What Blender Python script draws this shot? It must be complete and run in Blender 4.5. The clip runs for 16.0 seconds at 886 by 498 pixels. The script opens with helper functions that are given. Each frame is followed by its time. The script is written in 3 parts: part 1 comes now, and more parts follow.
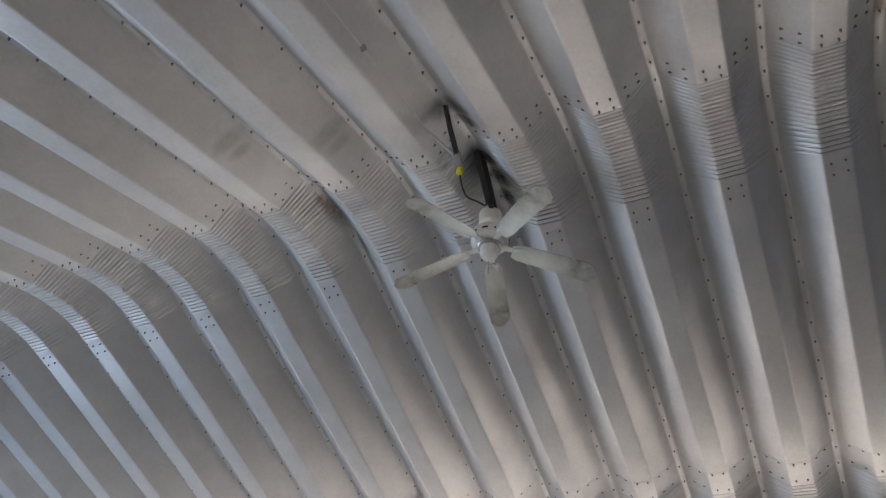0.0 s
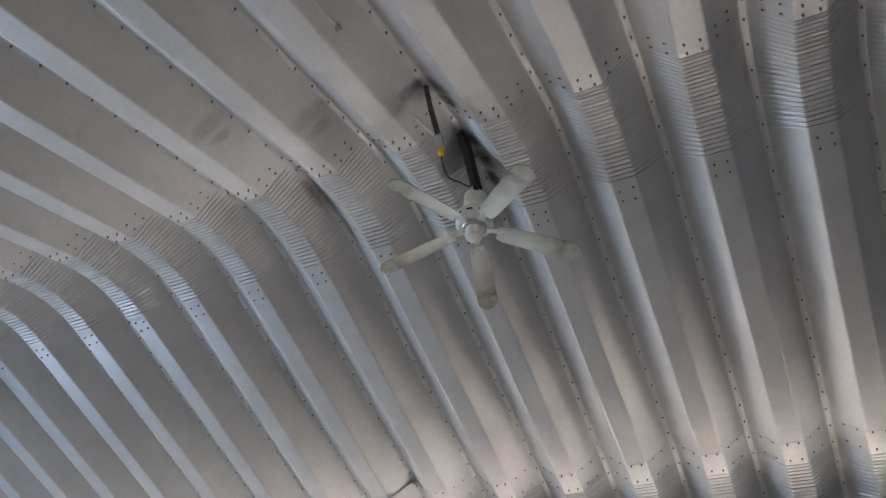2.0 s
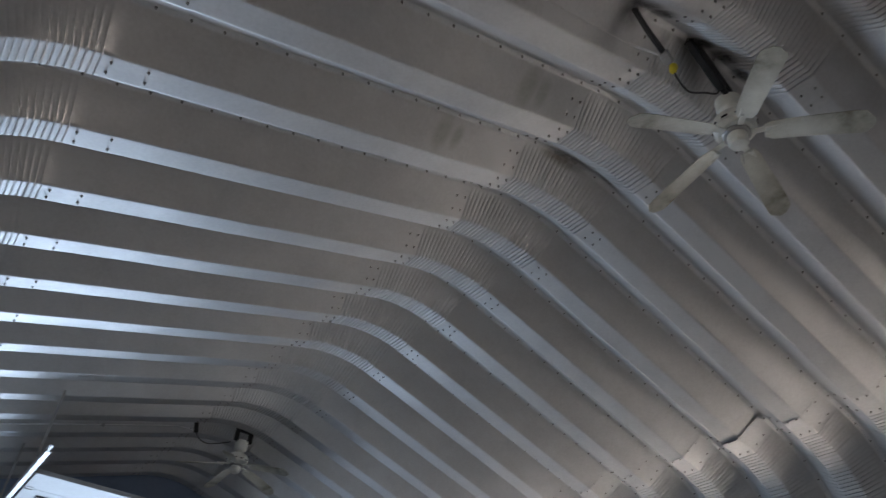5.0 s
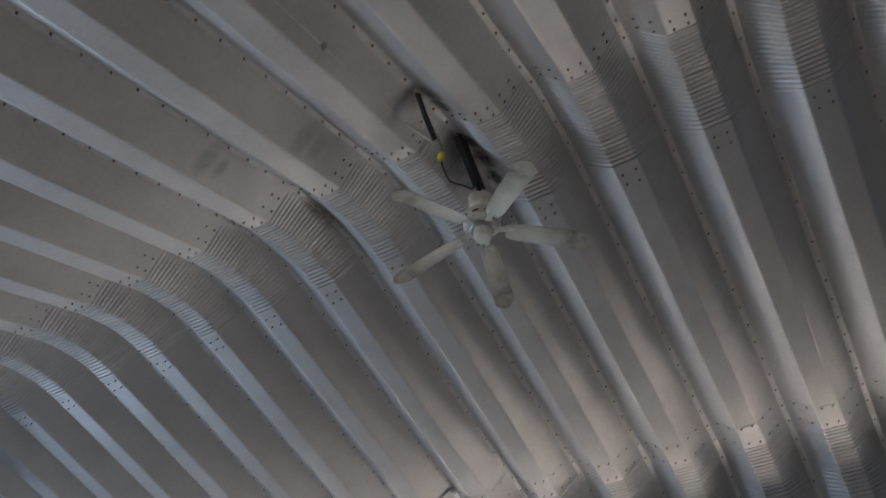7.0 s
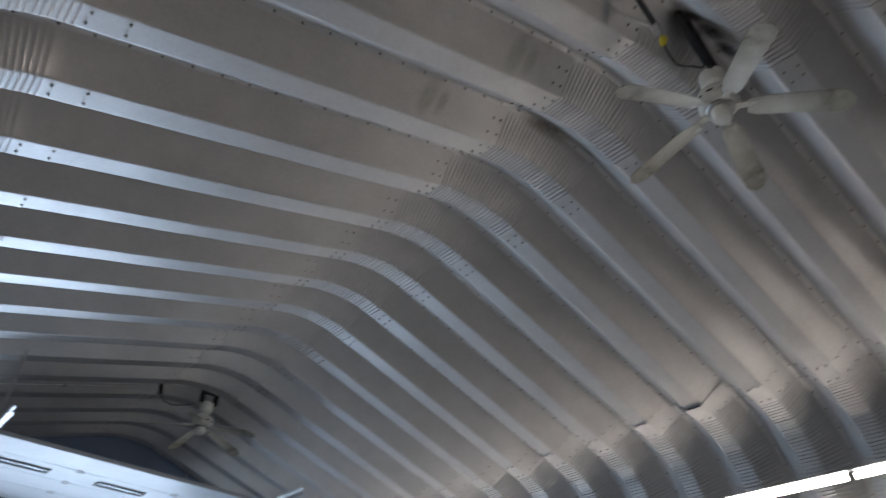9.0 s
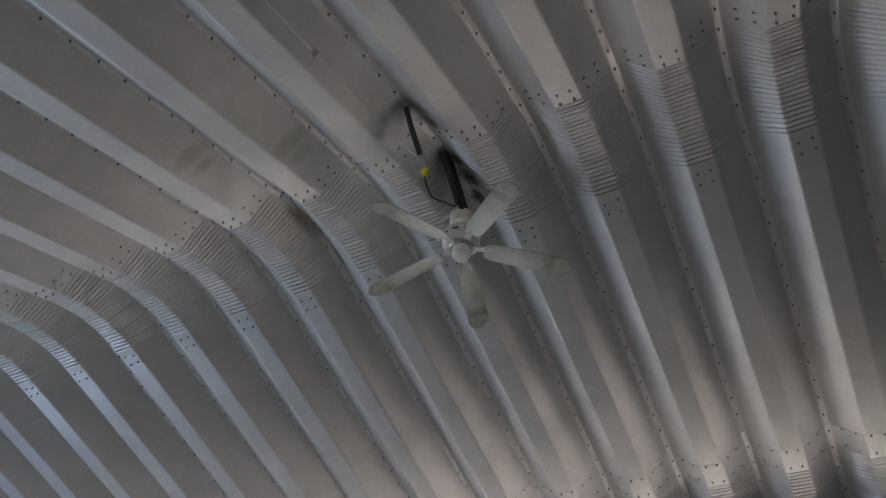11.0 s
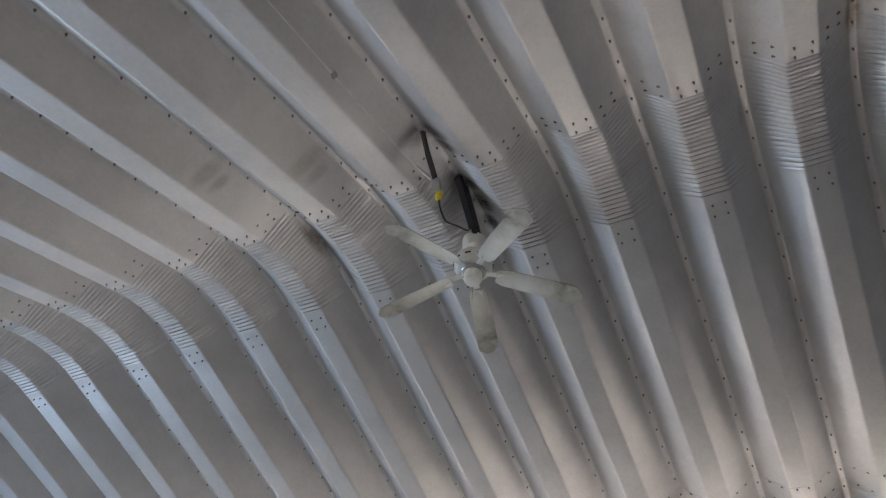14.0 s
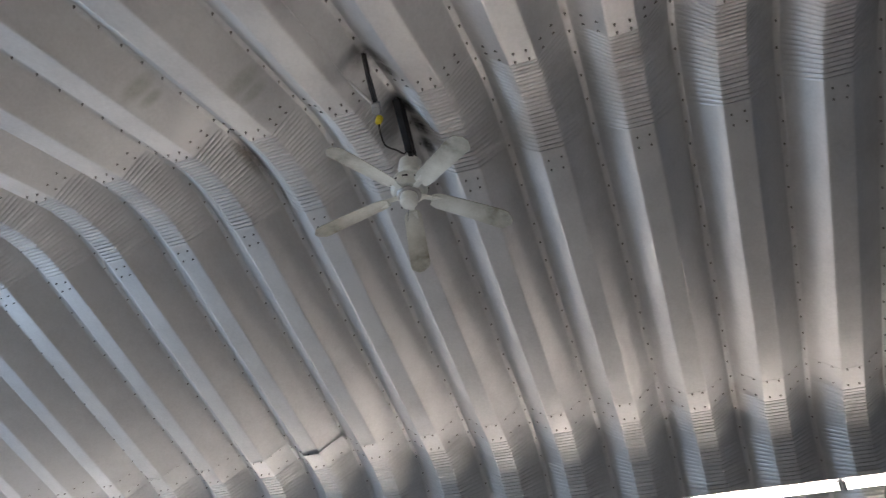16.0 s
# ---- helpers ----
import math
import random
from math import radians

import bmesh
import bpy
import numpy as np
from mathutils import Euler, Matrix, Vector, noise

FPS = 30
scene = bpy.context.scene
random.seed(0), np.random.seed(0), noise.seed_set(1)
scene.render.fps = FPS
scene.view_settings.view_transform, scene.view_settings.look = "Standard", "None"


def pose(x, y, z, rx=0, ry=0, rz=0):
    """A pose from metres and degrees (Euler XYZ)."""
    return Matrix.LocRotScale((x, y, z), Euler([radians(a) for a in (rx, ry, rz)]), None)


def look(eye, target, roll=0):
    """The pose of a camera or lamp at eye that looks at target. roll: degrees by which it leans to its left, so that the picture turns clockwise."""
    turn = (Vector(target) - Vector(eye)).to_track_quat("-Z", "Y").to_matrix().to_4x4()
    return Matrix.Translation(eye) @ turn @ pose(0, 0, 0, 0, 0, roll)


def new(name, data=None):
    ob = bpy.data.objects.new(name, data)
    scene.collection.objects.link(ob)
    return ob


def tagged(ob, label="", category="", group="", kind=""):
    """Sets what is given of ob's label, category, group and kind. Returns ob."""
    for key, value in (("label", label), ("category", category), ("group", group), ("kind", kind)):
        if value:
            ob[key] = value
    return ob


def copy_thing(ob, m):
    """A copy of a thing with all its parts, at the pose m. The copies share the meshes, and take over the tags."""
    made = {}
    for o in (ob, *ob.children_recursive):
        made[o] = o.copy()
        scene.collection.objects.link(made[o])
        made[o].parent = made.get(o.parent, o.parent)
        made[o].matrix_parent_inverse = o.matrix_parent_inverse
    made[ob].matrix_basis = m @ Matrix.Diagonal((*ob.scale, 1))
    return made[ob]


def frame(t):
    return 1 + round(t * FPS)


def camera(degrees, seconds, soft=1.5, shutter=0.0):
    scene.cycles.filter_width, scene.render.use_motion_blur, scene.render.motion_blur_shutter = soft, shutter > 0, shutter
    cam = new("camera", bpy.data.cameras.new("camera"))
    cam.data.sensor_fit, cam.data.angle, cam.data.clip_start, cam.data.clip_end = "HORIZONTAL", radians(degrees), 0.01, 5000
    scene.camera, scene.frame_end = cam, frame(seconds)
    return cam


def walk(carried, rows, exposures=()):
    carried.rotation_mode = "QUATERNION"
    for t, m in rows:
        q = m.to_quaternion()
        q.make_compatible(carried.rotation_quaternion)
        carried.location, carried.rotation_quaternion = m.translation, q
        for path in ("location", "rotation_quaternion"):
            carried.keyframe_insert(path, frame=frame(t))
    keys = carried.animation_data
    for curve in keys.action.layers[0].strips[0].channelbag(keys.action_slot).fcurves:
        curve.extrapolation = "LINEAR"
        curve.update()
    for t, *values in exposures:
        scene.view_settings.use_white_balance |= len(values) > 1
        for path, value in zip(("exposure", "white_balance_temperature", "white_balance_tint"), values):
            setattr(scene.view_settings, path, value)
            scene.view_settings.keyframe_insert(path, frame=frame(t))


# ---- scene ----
cam = camera(62.5, 16.0, soft=1.2, shutter=0.3)

PATH = [
    (0.0, pose(-3.100, -0.921, 1.433, 133.36, -4.09, -66.13)),
    (0.5, pose(-3.099, -0.927, 1.428, 133.36, -4.57, -67.08)),
    (1.0, pose(-3.079, -0.942, 1.418, 132.87, -4.78, -67.18)),
    (1.5, pose(-3.031, -0.978, 1.411, 132.33, -4.06, -66.25)),
    (2.0, pose(-2.977, -1.020, 1.415, 132.73, -3.66, -65.12)),
    (2.5, pose(-2.925, -1.044, 1.416, 131.58, -3.29, -64.33)),
    (3.0, pose(-2.873, -1.046, 1.403, 131.77, -3.30, -62.87)),
    (3.5, pose(-2.843, -1.037, 1.395, 130.61, -5.82, -54.89)),
    (3.7, pose(-2.841, -1.034, 1.395, 129.67, -6.83, -47.44)),
    (4.1, pose(-2.849, -1.031, 1.402, 128.08, -6.17, -37.91)),
    (4.8, pose(-2.891, -1.033, 1.423, 127.97, -4.47, -35.55)),
    (5.3, pose(-2.918, -1.027, 1.433, 129.89, -1.97, -42.55)),
    (5.8, pose(-2.934, -1.012, 1.437, 131.55, -0.22, -52.38)),
    (6.0, pose(-2.938, -1.007, 1.435, 130.27, -0.19, -54.49)),
    (6.2, pose(-2.941, -1.004, 1.433, 129.94, -0.49, -56.61)),
    (6.5, pose(-2.950, -1.002, 1.428, 130.15, 0.04, -57.96)),
    (7.0, pose(-2.976, -1.001, 1.417, 133.07, 0.91, -60.02)),
    (7.5, pose(-2.983, -0.984, 1.410, 136.02, 2.02, -65.74)),
    (8.0, pose(-2.990, -0.957, 1.416, 130.63, -2.25, -56.63)),
    (8.5, pose(-3.023, -0.928, 1.430, 125.01, -3.64, -40.67)),
    (8.8, pose(-3.030, -0.925, 1.434, 124.46, -3.38, -37.22)),
    (9.0, pose(-3.025, -0.932, 1.436, 125.75, -2.77, -40.43)),
    (9.5, pose(-2.991, -0.986, 1.440, 129.60, -3.62, -54.98)),
    (10.0, pose(-2.964, -1.041, 1.443, 131.65, -3.01, -60.90)),
    (10.2, pose(-2.959, -1.052, 1.444, 132.06, -2.63, -62.68)),
    (12.3, pose(-2.925, -1.060, 1.399, 135.68, -0.86, -64.01)),
    (12.5, pose(-2.925, -1.064, 1.401, 134.57, -0.53, -64.26)),
    (13.0, pose(-2.924, -1.070, 1.411, 134.40, -0.63, -64.42)),
    (13.5, pose(-2.932, -1.062, 1.429, 135.44, -2.86, -63.68)),
    (14.0, pose(-2.956, -1.046, 1.440, 136.01, -3.42, -64.47)),
    (14.5, pose(-3.000, -1.030, 1.428, 134.19, -2.44, -65.28)),
    (15.0, pose(-3.080, -1.004, 1.405, 132.25, -2.65, -65.12)),
    (15.5, pose(-3.157, -0.981, 1.405, 135.50, -2.46, -65.52)),
    (15.7, pose(-3.175, -0.978, 1.411, 130.32, -2.16, -67.21)),
    (16.0, pose(-3.191, -0.978, 1.421, 128.70, 0.31, -70.31)),
]

EXPOSURES = [(t, -0.03 + e, 6330, 17) for t, e in (
    (0.0, 0.0), (2.0, 0.0), (3.0, -0.12), (3.5, -0.25), (4.5, -0.6), (5.8, -0.88), (6.5, -0.78), (7.0, -0.66), (7.5, -0.6), (8.0, -0.42), (8.5, -0.47), (9.0, -0.62),
    (9.6, -0.82), (10.2, -0.84), (12.3, -0.1), (16.0, 0.0))]
walk(cam, PATH, EXPOSURES)

# ---- light ----
world = bpy.data.worlds.new("sky")
scene.world = world
world.use_nodes = True
_n, _l = world.node_tree.nodes, world.node_tree.links
sky = _n.new("ShaderNodeTexSky")
sky.sky_type, sky.sun_disc = "NISHITA", False
sky.sun_elevation, sky.sun_rotation = radians(48), radians(200)
_l.new(sky.outputs[0], _n["Background"].inputs["Color"])
_n["Background"].inputs["Strength"].default_value = 0.10
sun = new("sun", bpy.data.lights.new("sun", "SUN"))
sun.data.energy, sun.data.angle, sun.data.color = 5.0, radians(0.5), (1.0, 0.95, 0.87)
SUN = Vector((math.sin(radians(200)) * math.cos(radians(48)), math.cos(radians(200)) * math.cos(radians(48)), math.sin(radians(48))))
sun.matrix_world = look((0, 30, 20), Vector((0, 30, 20)) - SUN)
daylight = new("daylight", bpy.data.lights.new("daylight", "AREA"))     # the sky's light in the open doorway
daylight.data.shape, daylight.data.size, daylight.data.size_y = "RECTANGLE", 2.9, 3.4
daylight.data.energy, daylight.data.color = 340.0, (0.62, 0.82, 1.0)
daylight.matrix_world = look((-0.65, 10.06, 1.75), (-0.65, 0, -2.4))
TUBE = 22.0       # strength of the strip lights

# ---- plan ----
PITCH = 0.61      # one arch of sheeting to the next
FLAT = 0.17      # flat crown of a corrugation, on the room side
SEAM = 0.04       # bolted lap, at the back of the corrugation
DEPTH = 0.19
RISE = math.atan2(0.83, 2.64)     # roof pitch
XK, ZK = 0.41, 5.10               # where the ridge bend meets the slopes
XE, ZE = 3.05, 4.27               # where the slopes meet the eave bends
RAD = XK / math.sin(RISE)         # radius of the ridge bend
BEND = 1.15                       # radius of the eave bends
ZC = ZK - RAD * math.cos(RISE)
XA, ZA = XE - BEND * math.sin(RISE), ZE - BEND * math.cos(RISE)
XW = XA + BEND                    # inner face of the straight walls
SLOPE = math.hypot(XE - XK, ZK - ZE)
RIBS = range(-12, 17)
Y0, Y1 = PITCH * -12 - 0.2225, PITCH * 17 - 0.2225


# ---- materials ----
def material(name, base, rough=0.5, metal=0.0):
    m = bpy.data.materials.new(name)
    m.use_nodes = True
    b = m.node_tree.nodes["Principled BSDF"]
    b.inputs["Base Color"].default_value = (*base, 1)
    b.inputs["Roughness"].default_value = rough
    b.inputs["Metallic"].default_value = metal
    return m


def nodes(m):
    return m.node_tree.nodes, m.node_tree.links, m.node_tree.nodes["Principled BSDF"]


def ramp(n, stops):
    r = n.new("ShaderNodeValToRGB")
    while len(r.color_ramp.elements) < len(stops):
        r.color_ramp.elements.new(0.5)
    for e, (p, c) in zip(r.color_ramp.elements, stops):
        e.position, e.color = p, (*c, 1) if len(c) == 3 else c
    return r


def noise_tex(n, l, source, scale, detail=4.0, rough=0.6):
    t = n.new("ShaderNodeTexNoise")
    t.inputs["Scale"].default_value, t.inputs["Detail"].default_value, t.inputs["Roughness"].default_value = scale, detail, rough
    l.new(source, t.inputs["Vector"])
    return t


def varied(name, light, dark, rough, metal, scale, fine, bump, stretch=(1, 1, 1)):
    """A surface whose colour and gloss wander at two scales, with a fine relief."""
    m = material(name, light, rough, metal)
    n, l, b = nodes(m)
    geo = n.new("ShaderNodeNewGeometry")
    mapping = n.new("ShaderNodeMapping")
    mapping.inputs["Scale"].default_value = stretch
    l.new(geo.outputs["Position"], mapping.inputs["Vector"])
    big = noise_tex(n, l, mapping.outputs[0], scale, 6, 0.65)
    small = noise_tex(n, l, mapping.outputs[0], fine, 3, 0.5)
    mixed = n.new("ShaderNodeMath")
    mixed.operation = "MULTIPLY_ADD"
    mixed.inputs[1].default_value = 0.35
    l.new(small.outputs["Fac"], mixed.inputs[0])
    l.new(big.outputs["Fac"], mixed.inputs[2])
    r = ramp(n, [(0.42, dark), (0.8, light)])
    l.new(mixed.outputs[0], r.inputs[0])
    l.new(r.outputs[0], b.inputs["Base Color"])
    rr = n.new("ShaderNodeMapRange")
    rr.inputs[1].default_value, rr.inputs[2].default_value = 0.4, 0.9
    rr.inputs[3].default_value, rr.inputs[4].default_value = rough + 0.08, rough - 0.06
    l.new(mixed.outputs[0], rr.inputs[0])
    l.new(rr.outputs[0], b.inputs["Roughness"])
    bp = n.new("ShaderNodeBump")
    bp.inputs["Strength"].default_value, bp.inputs["Distance"].default_value = bump, 0.004
    l.new(mixed.outputs[0], bp.inputs["Height"])
    l.new(bp.outputs[0], b.inputs["Normal"])
    return m


STEEL = varied("galvanised_steel", (0.64, 0.64, 0.645), (0.52, 0.52, 0.525), 0.49, 0.81, 1.3, 45, 0.03)
# Soot at the strap; last three spots paint the bracket's shadow on the roof.
SOOT_AND_SHADE = ((-0.72, 0.36, 5.12, 0.16), (-0.60, 0.33, 5.16, 0.13), (0.02, 0.32, 5.32, 0.13), (-0.16, 0.35, 5.32, 0.10), (0.2, 0.33, 5.31, 0.11))


def stain_and_shade(m, spots, colour=(0.02, 0.02, 0.022), squash=(1, 1, 1)):
    """Black grime and painted shade round bracket fixings: spots of x, y, z, radius."""
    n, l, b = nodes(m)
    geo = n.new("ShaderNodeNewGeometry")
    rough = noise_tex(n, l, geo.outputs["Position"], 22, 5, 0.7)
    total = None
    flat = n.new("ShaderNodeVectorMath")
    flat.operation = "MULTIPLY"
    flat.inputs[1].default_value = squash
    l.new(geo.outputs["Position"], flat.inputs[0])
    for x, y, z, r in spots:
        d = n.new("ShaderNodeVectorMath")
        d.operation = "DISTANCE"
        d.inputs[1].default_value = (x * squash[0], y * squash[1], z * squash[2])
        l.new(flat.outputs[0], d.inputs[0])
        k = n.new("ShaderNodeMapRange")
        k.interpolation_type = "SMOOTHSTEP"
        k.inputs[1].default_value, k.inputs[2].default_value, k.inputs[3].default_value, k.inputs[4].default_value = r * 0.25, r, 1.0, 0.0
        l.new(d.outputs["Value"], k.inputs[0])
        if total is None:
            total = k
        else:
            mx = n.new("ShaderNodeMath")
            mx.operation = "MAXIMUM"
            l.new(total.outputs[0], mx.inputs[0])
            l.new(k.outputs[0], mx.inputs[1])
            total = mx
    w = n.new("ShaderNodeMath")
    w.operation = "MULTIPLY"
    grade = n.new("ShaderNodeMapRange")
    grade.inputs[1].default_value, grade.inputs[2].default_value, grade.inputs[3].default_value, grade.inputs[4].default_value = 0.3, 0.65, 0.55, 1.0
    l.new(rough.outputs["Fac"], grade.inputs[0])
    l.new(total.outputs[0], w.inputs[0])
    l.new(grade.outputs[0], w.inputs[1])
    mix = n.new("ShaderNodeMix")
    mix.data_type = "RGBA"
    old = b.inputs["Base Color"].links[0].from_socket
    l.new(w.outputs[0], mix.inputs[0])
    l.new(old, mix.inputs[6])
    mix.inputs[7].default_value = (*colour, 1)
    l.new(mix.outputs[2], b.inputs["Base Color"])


stain_and_shade(STEEL, SOOT_AND_SHADE)
RUST = ((3.0, -1.44, 4.36, 0.085), (3.02, -2.66, 4.35, 0.09), (2.9, -0.83, 4.42, 0.05), (-0.12, 1.63, 5.29, 0.065), (-0.45, -2.05, 5.27, 0.06), (2.72, 2.83, 4.49, 0.05), (-0.5, -0.83, 5.22, 0.04))
stain_and_shade(STEEL, RUST, (0.22, 0.18, 0.14), (0.25, 1, 0.6))
GRIME = ((-0.03, 1.60, 5.28, 0.085), (0.22, 1.565, 5.25, 0.06), (0.0, -1.42, 5.28, 0.05), (3.08, -1.44, 4.35, 0.06), (3.05, -2.05, 4.36, 0.05), (-0.1, 2.2, 5.28, 0.04))
stain_and_shade(STEEL, GRIME, (0.07, 0.052, 0.04), (0.25, 1, 0.6))
STREAKS = ((-1.12, 1.72, 4.99, 0.09), (-1.0, 1.72, 5.02, 0.06), (-0.91, 1.13, 5.05, 0.10), (-0.79, 1.13, 5.08, 0.07))
stain_and_shade(STEEL, STREAKS, (0.42, 0.43, 0.41), (1, 0.5, 0.5))
BOLT = varied("bolt_steel", (0.24, 0.23, 0.22), (0.12, 0.115, 0.11), 0.5, 0.6, 30, 200, 0.1)
CONCRETE = varied("concrete_floor", (0.40, 0.39, 0.375), (0.30, 0.29, 0.28), 0.7, 0, 0.6, 12, 0.3)
EARTH = varied("concrete_yard", (0.42, 0.40, 0.37), (0.3, 0.29, 0.27), 0.9, 0, 0.3, 6, 0.3)
END_WALL = varied("blue_painted_wall", (0.19, 0.25, 0.36), (0.14, 0.19, 0.28), 0.6, 0, 0.8, 20, 0.1)
FAN_WHITE = varied("fan_enamel", (0.84, 0.85, 0.81), (0.68, 0.69, 0.63), 0.35, 0, 9, 60, 0.05)
BLADE = varied("dusty_blade", (0.82, 0.83, 0.77), (0.66, 0.66, 0.59), 0.5, 0, 7, 70, 0.05)


def dusty(m):
    """Brown dust that has settled on the outer end and along one edge of a blade."""
    n, l, b = nodes(m)
    co = n.new("ShaderNodeTexCoord")
    cloud = noise_tex(n, l, co.outputs["Object"], 9, 5, 0.65)
    part_xyz = n.new("ShaderNodeSeparateXYZ")
    l.new(co.outputs["Object"], part_xyz.inputs[0])
    out = n.new("ShaderNodeMapRange")
    out.inputs[1].default_value, out.inputs[2].default_value = 0.36, 0.60
    l.new(part_xyz.outputs["X"], out.inputs[0])
    edge = n.new("ShaderNodeMapRange")
    edge.inputs[1].default_value, edge.inputs[2].default_value = 0.03, -0.07
    l.new(part_xyz.outputs["Y"], edge.inputs[0])
    both = n.new("ShaderNodeMath")
    both.operation = "MULTIPLY_ADD"
    both.inputs[1].default_value = 0.6
    l.new(edge.outputs[0], both.inputs[0])
    l.new(out.outputs[0], both.inputs[2])
    times = n.new("ShaderNodeMath")
    times.operation = "MULTIPLY"
    times.use_clamp = True
    l.new(both.outputs[0], times.inputs[0])
    l.new(cloud.outputs["Fac"], times.inputs[1])
    mix = n.new("ShaderNodeMix")
    mix.data_type = "RGBA"
    old = b.inputs["Base Color"].links[0].from_socket
    l.new(times.outputs[0], mix.inputs[0])
    l.new(old, mix.inputs[6])
    mix.inputs[7].default_value = (0.12, 0.105, 0.06, 1)
    l.new(mix.outputs[2], b.inputs["Base Color"])


dusty(BLADE)
BLACK = varied("black_iron", (0.022, 0.022, 0.024), (0.012, 0.012, 0.013), 0.5, 0.2, 10, 90, 0.15)
DOOR_WHITE = varied("door_paint", (0.47, 0.50, 0.53), (0.40, 0.43, 0.46), 0.4, 0, 1.2, 25, 0.05)
TRACK = varied("track_steel", (0.5, 0.5, 0.5), (0.35, 0.35, 0.35), 0.4, 0.9, 5, 60, 0.1)
CONDUIT = varied("conduit", (0.75, 0.75, 0.75), (0.6, 0.6, 0.6), 0.4, 0.4, 8, 80, 0.05)
YELLOW = varied("yellow_plug", (0.75, 0.62, 0.03), (0.55, 0.45, 0.02), 0.45, 0, 30, 120, 0.05)
GREY_BOX = varied("box_grey", (0.4, 0.4, 0.4), (0.28, 0.28, 0.28), 0.5, 0.3, 20, 90, 0.05)
HOUSING = varied("lamp_housing", (0.8, 0.8, 0.8), (0.7, 0.7, 0.7), 0.4, 0, 6, 60, 0.02)
GLASS = material("door_pane", (0.75, 0.85, 0.9), 0.1)
GLASS.node_tree.nodes["Principled BSDF"].inputs["Transmission Weight"].default_value = 0.8
GLOW = material("lit_diffuser", (0.9, 0.9, 0.9), 0.4)
GLOW.node_tree.nodes["Principled BSDF"].inputs["Emission Color"].default_value = (1.0, 0.895, 0.75, 1)
GLOW.node_tree.nodes["Principled BSDF"].inputs["Emission Strength"].default_value = TUBE


# ---- helpers for building ----
def part(name, bm, mat, parent=None, label="", smooth=False):
    me = bpy.data.meshes.new(name)
    bm.to_mesh(me)
    bm.free()
    me.materials.append(mat)
    if smooth:
        me.shade_smooth()
    ob = new(name, me)
    ob.parent = parent
    return tagged(ob, label)


def raw(name, verts, faces, mat, smooth=False):
    me = bpy.data.meshes.new(name)
    me.from_pydata([tuple(v) for v in verts], [], faces)
    me.materials.append(mat)
    if smooth:
        me.shade_smooth()
    return me


def box(x, y, z, sx, sy, sz, bevel=0.0, bm=None, m=None):
    bm = bm or bmesh.new()
    got = bmesh.ops.create_cube(bm, size=1, matrix=(m or Matrix()) @ Matrix.Translation((x, y, z)) @ Matrix.Diagonal((sx, sy, sz, 1)))
    if bevel:
        edges = list({e for v in got["verts"] for e in v.link_edges})
        bmesh.ops.bevel(bm, geom=edges, offset=bevel, segments=2, affect="EDGES", profile=0.6)
    return bm


def lathe(profile, steps=32, bm=None, at=(0, 0, 0)):
    """A body turned about the z axis from (radius, height) pairs."""
    bm = bm or bmesh.new()
    rings = []
    for r, z in profile:
        rings.append([bm.verts.new((at[0] + max(r, 1e-4) * math.cos(2 * math.pi * k / steps), at[1] + max(r, 1e-4) * math.sin(2 * math.pi * k / steps), at[2] + z)) for k in range(steps)])
    for a, b in zip(rings, rings[1:]):
        for k in range(steps):
            bm.faces.new((a[k], a[(k + 1) % steps], b[(k + 1) % steps], b[k]))
    bm.faces.new(rings[0][::-1])
    bm.faces.new(rings[-1])
    bmesh.ops.recalc_face_normals(bm, faces=bm.faces)
    return bm


def tube(points, radius, steps=8, bm=None):
    """A round bar or cable along points."""
    bm = bm or bmesh.new()
    pts = [Vector(p) for p in points]
    rings = []
    for i, p in enumerate(pts):
        d = (pts[min(i + 1, len(pts) - 1)] - pts[max(i - 1, 0)]).normalized()
        side = d.cross(Vector((0, 0, 1)) if abs(d.z) < 0.9 else Vector((1, 0, 0))).normalized()
        up = side.cross(d)
        rings.append([bm.verts.new(p + radius * (math.cos(a) * side + math.sin(a) * up)) for a in (2 * math.pi * k / steps for k in range(steps))])
    for a, b in zip(rings, rings[1:]):
        for k in range(steps):
            bm.faces.new((a[k], a[(k + 1) % steps], b[(k + 1) % steps], b[k]))
    bm.faces.new(rings[0][::-1])
    bm.faces.new(rings[-1])
    bmesh.ops.recalc_face_normals(bm, faces=bm.faces)
    return bm


def smooth_path(points, n=6):
    """A curve through points (Catmull-Rom)."""
    p = [Vector(q) for q in points]
    p = [2 * p[0] - p[1]] + p + [2 * p[-1] - p[-2]]
    out = []
    for i in range(1, len(p) - 2):
        for k in range(n):
            t = k / n
            out.append(0.5 * (2 * p[i] + (p[i + 1] - p[i - 1]) * t + (2 * p[i - 1] - 5 * p[i] + 4 * p[i + 1] - p[i + 2]) * t * t + (3 * p[i] - p[i - 1] - 3 * p[i + 1] + p[i + 2]) * t ** 3))
    return out + [p[-2]]


# ---- sheeting ----
def at_ridge(s):
    """s metres along the ridge bend from its crown."""
    if abs(s) > RAD * RISE:
        x, z, nx, nz = at_slope(abs(s) - RAD * RISE)
        return math.copysign(x, s), z, math.copysign(nx, s), nz
    a = s / RAD
    return RAD * math.sin(a), ZC + RAD * math.cos(a), math.sin(a), math.cos(a)


def at_slope(s):
    """s metres down the slope from the ridge bend."""
    return XK + s * math.cos(RISE), ZK - s * math.sin(RISE), math.sin(RISE), math.cos(RISE)


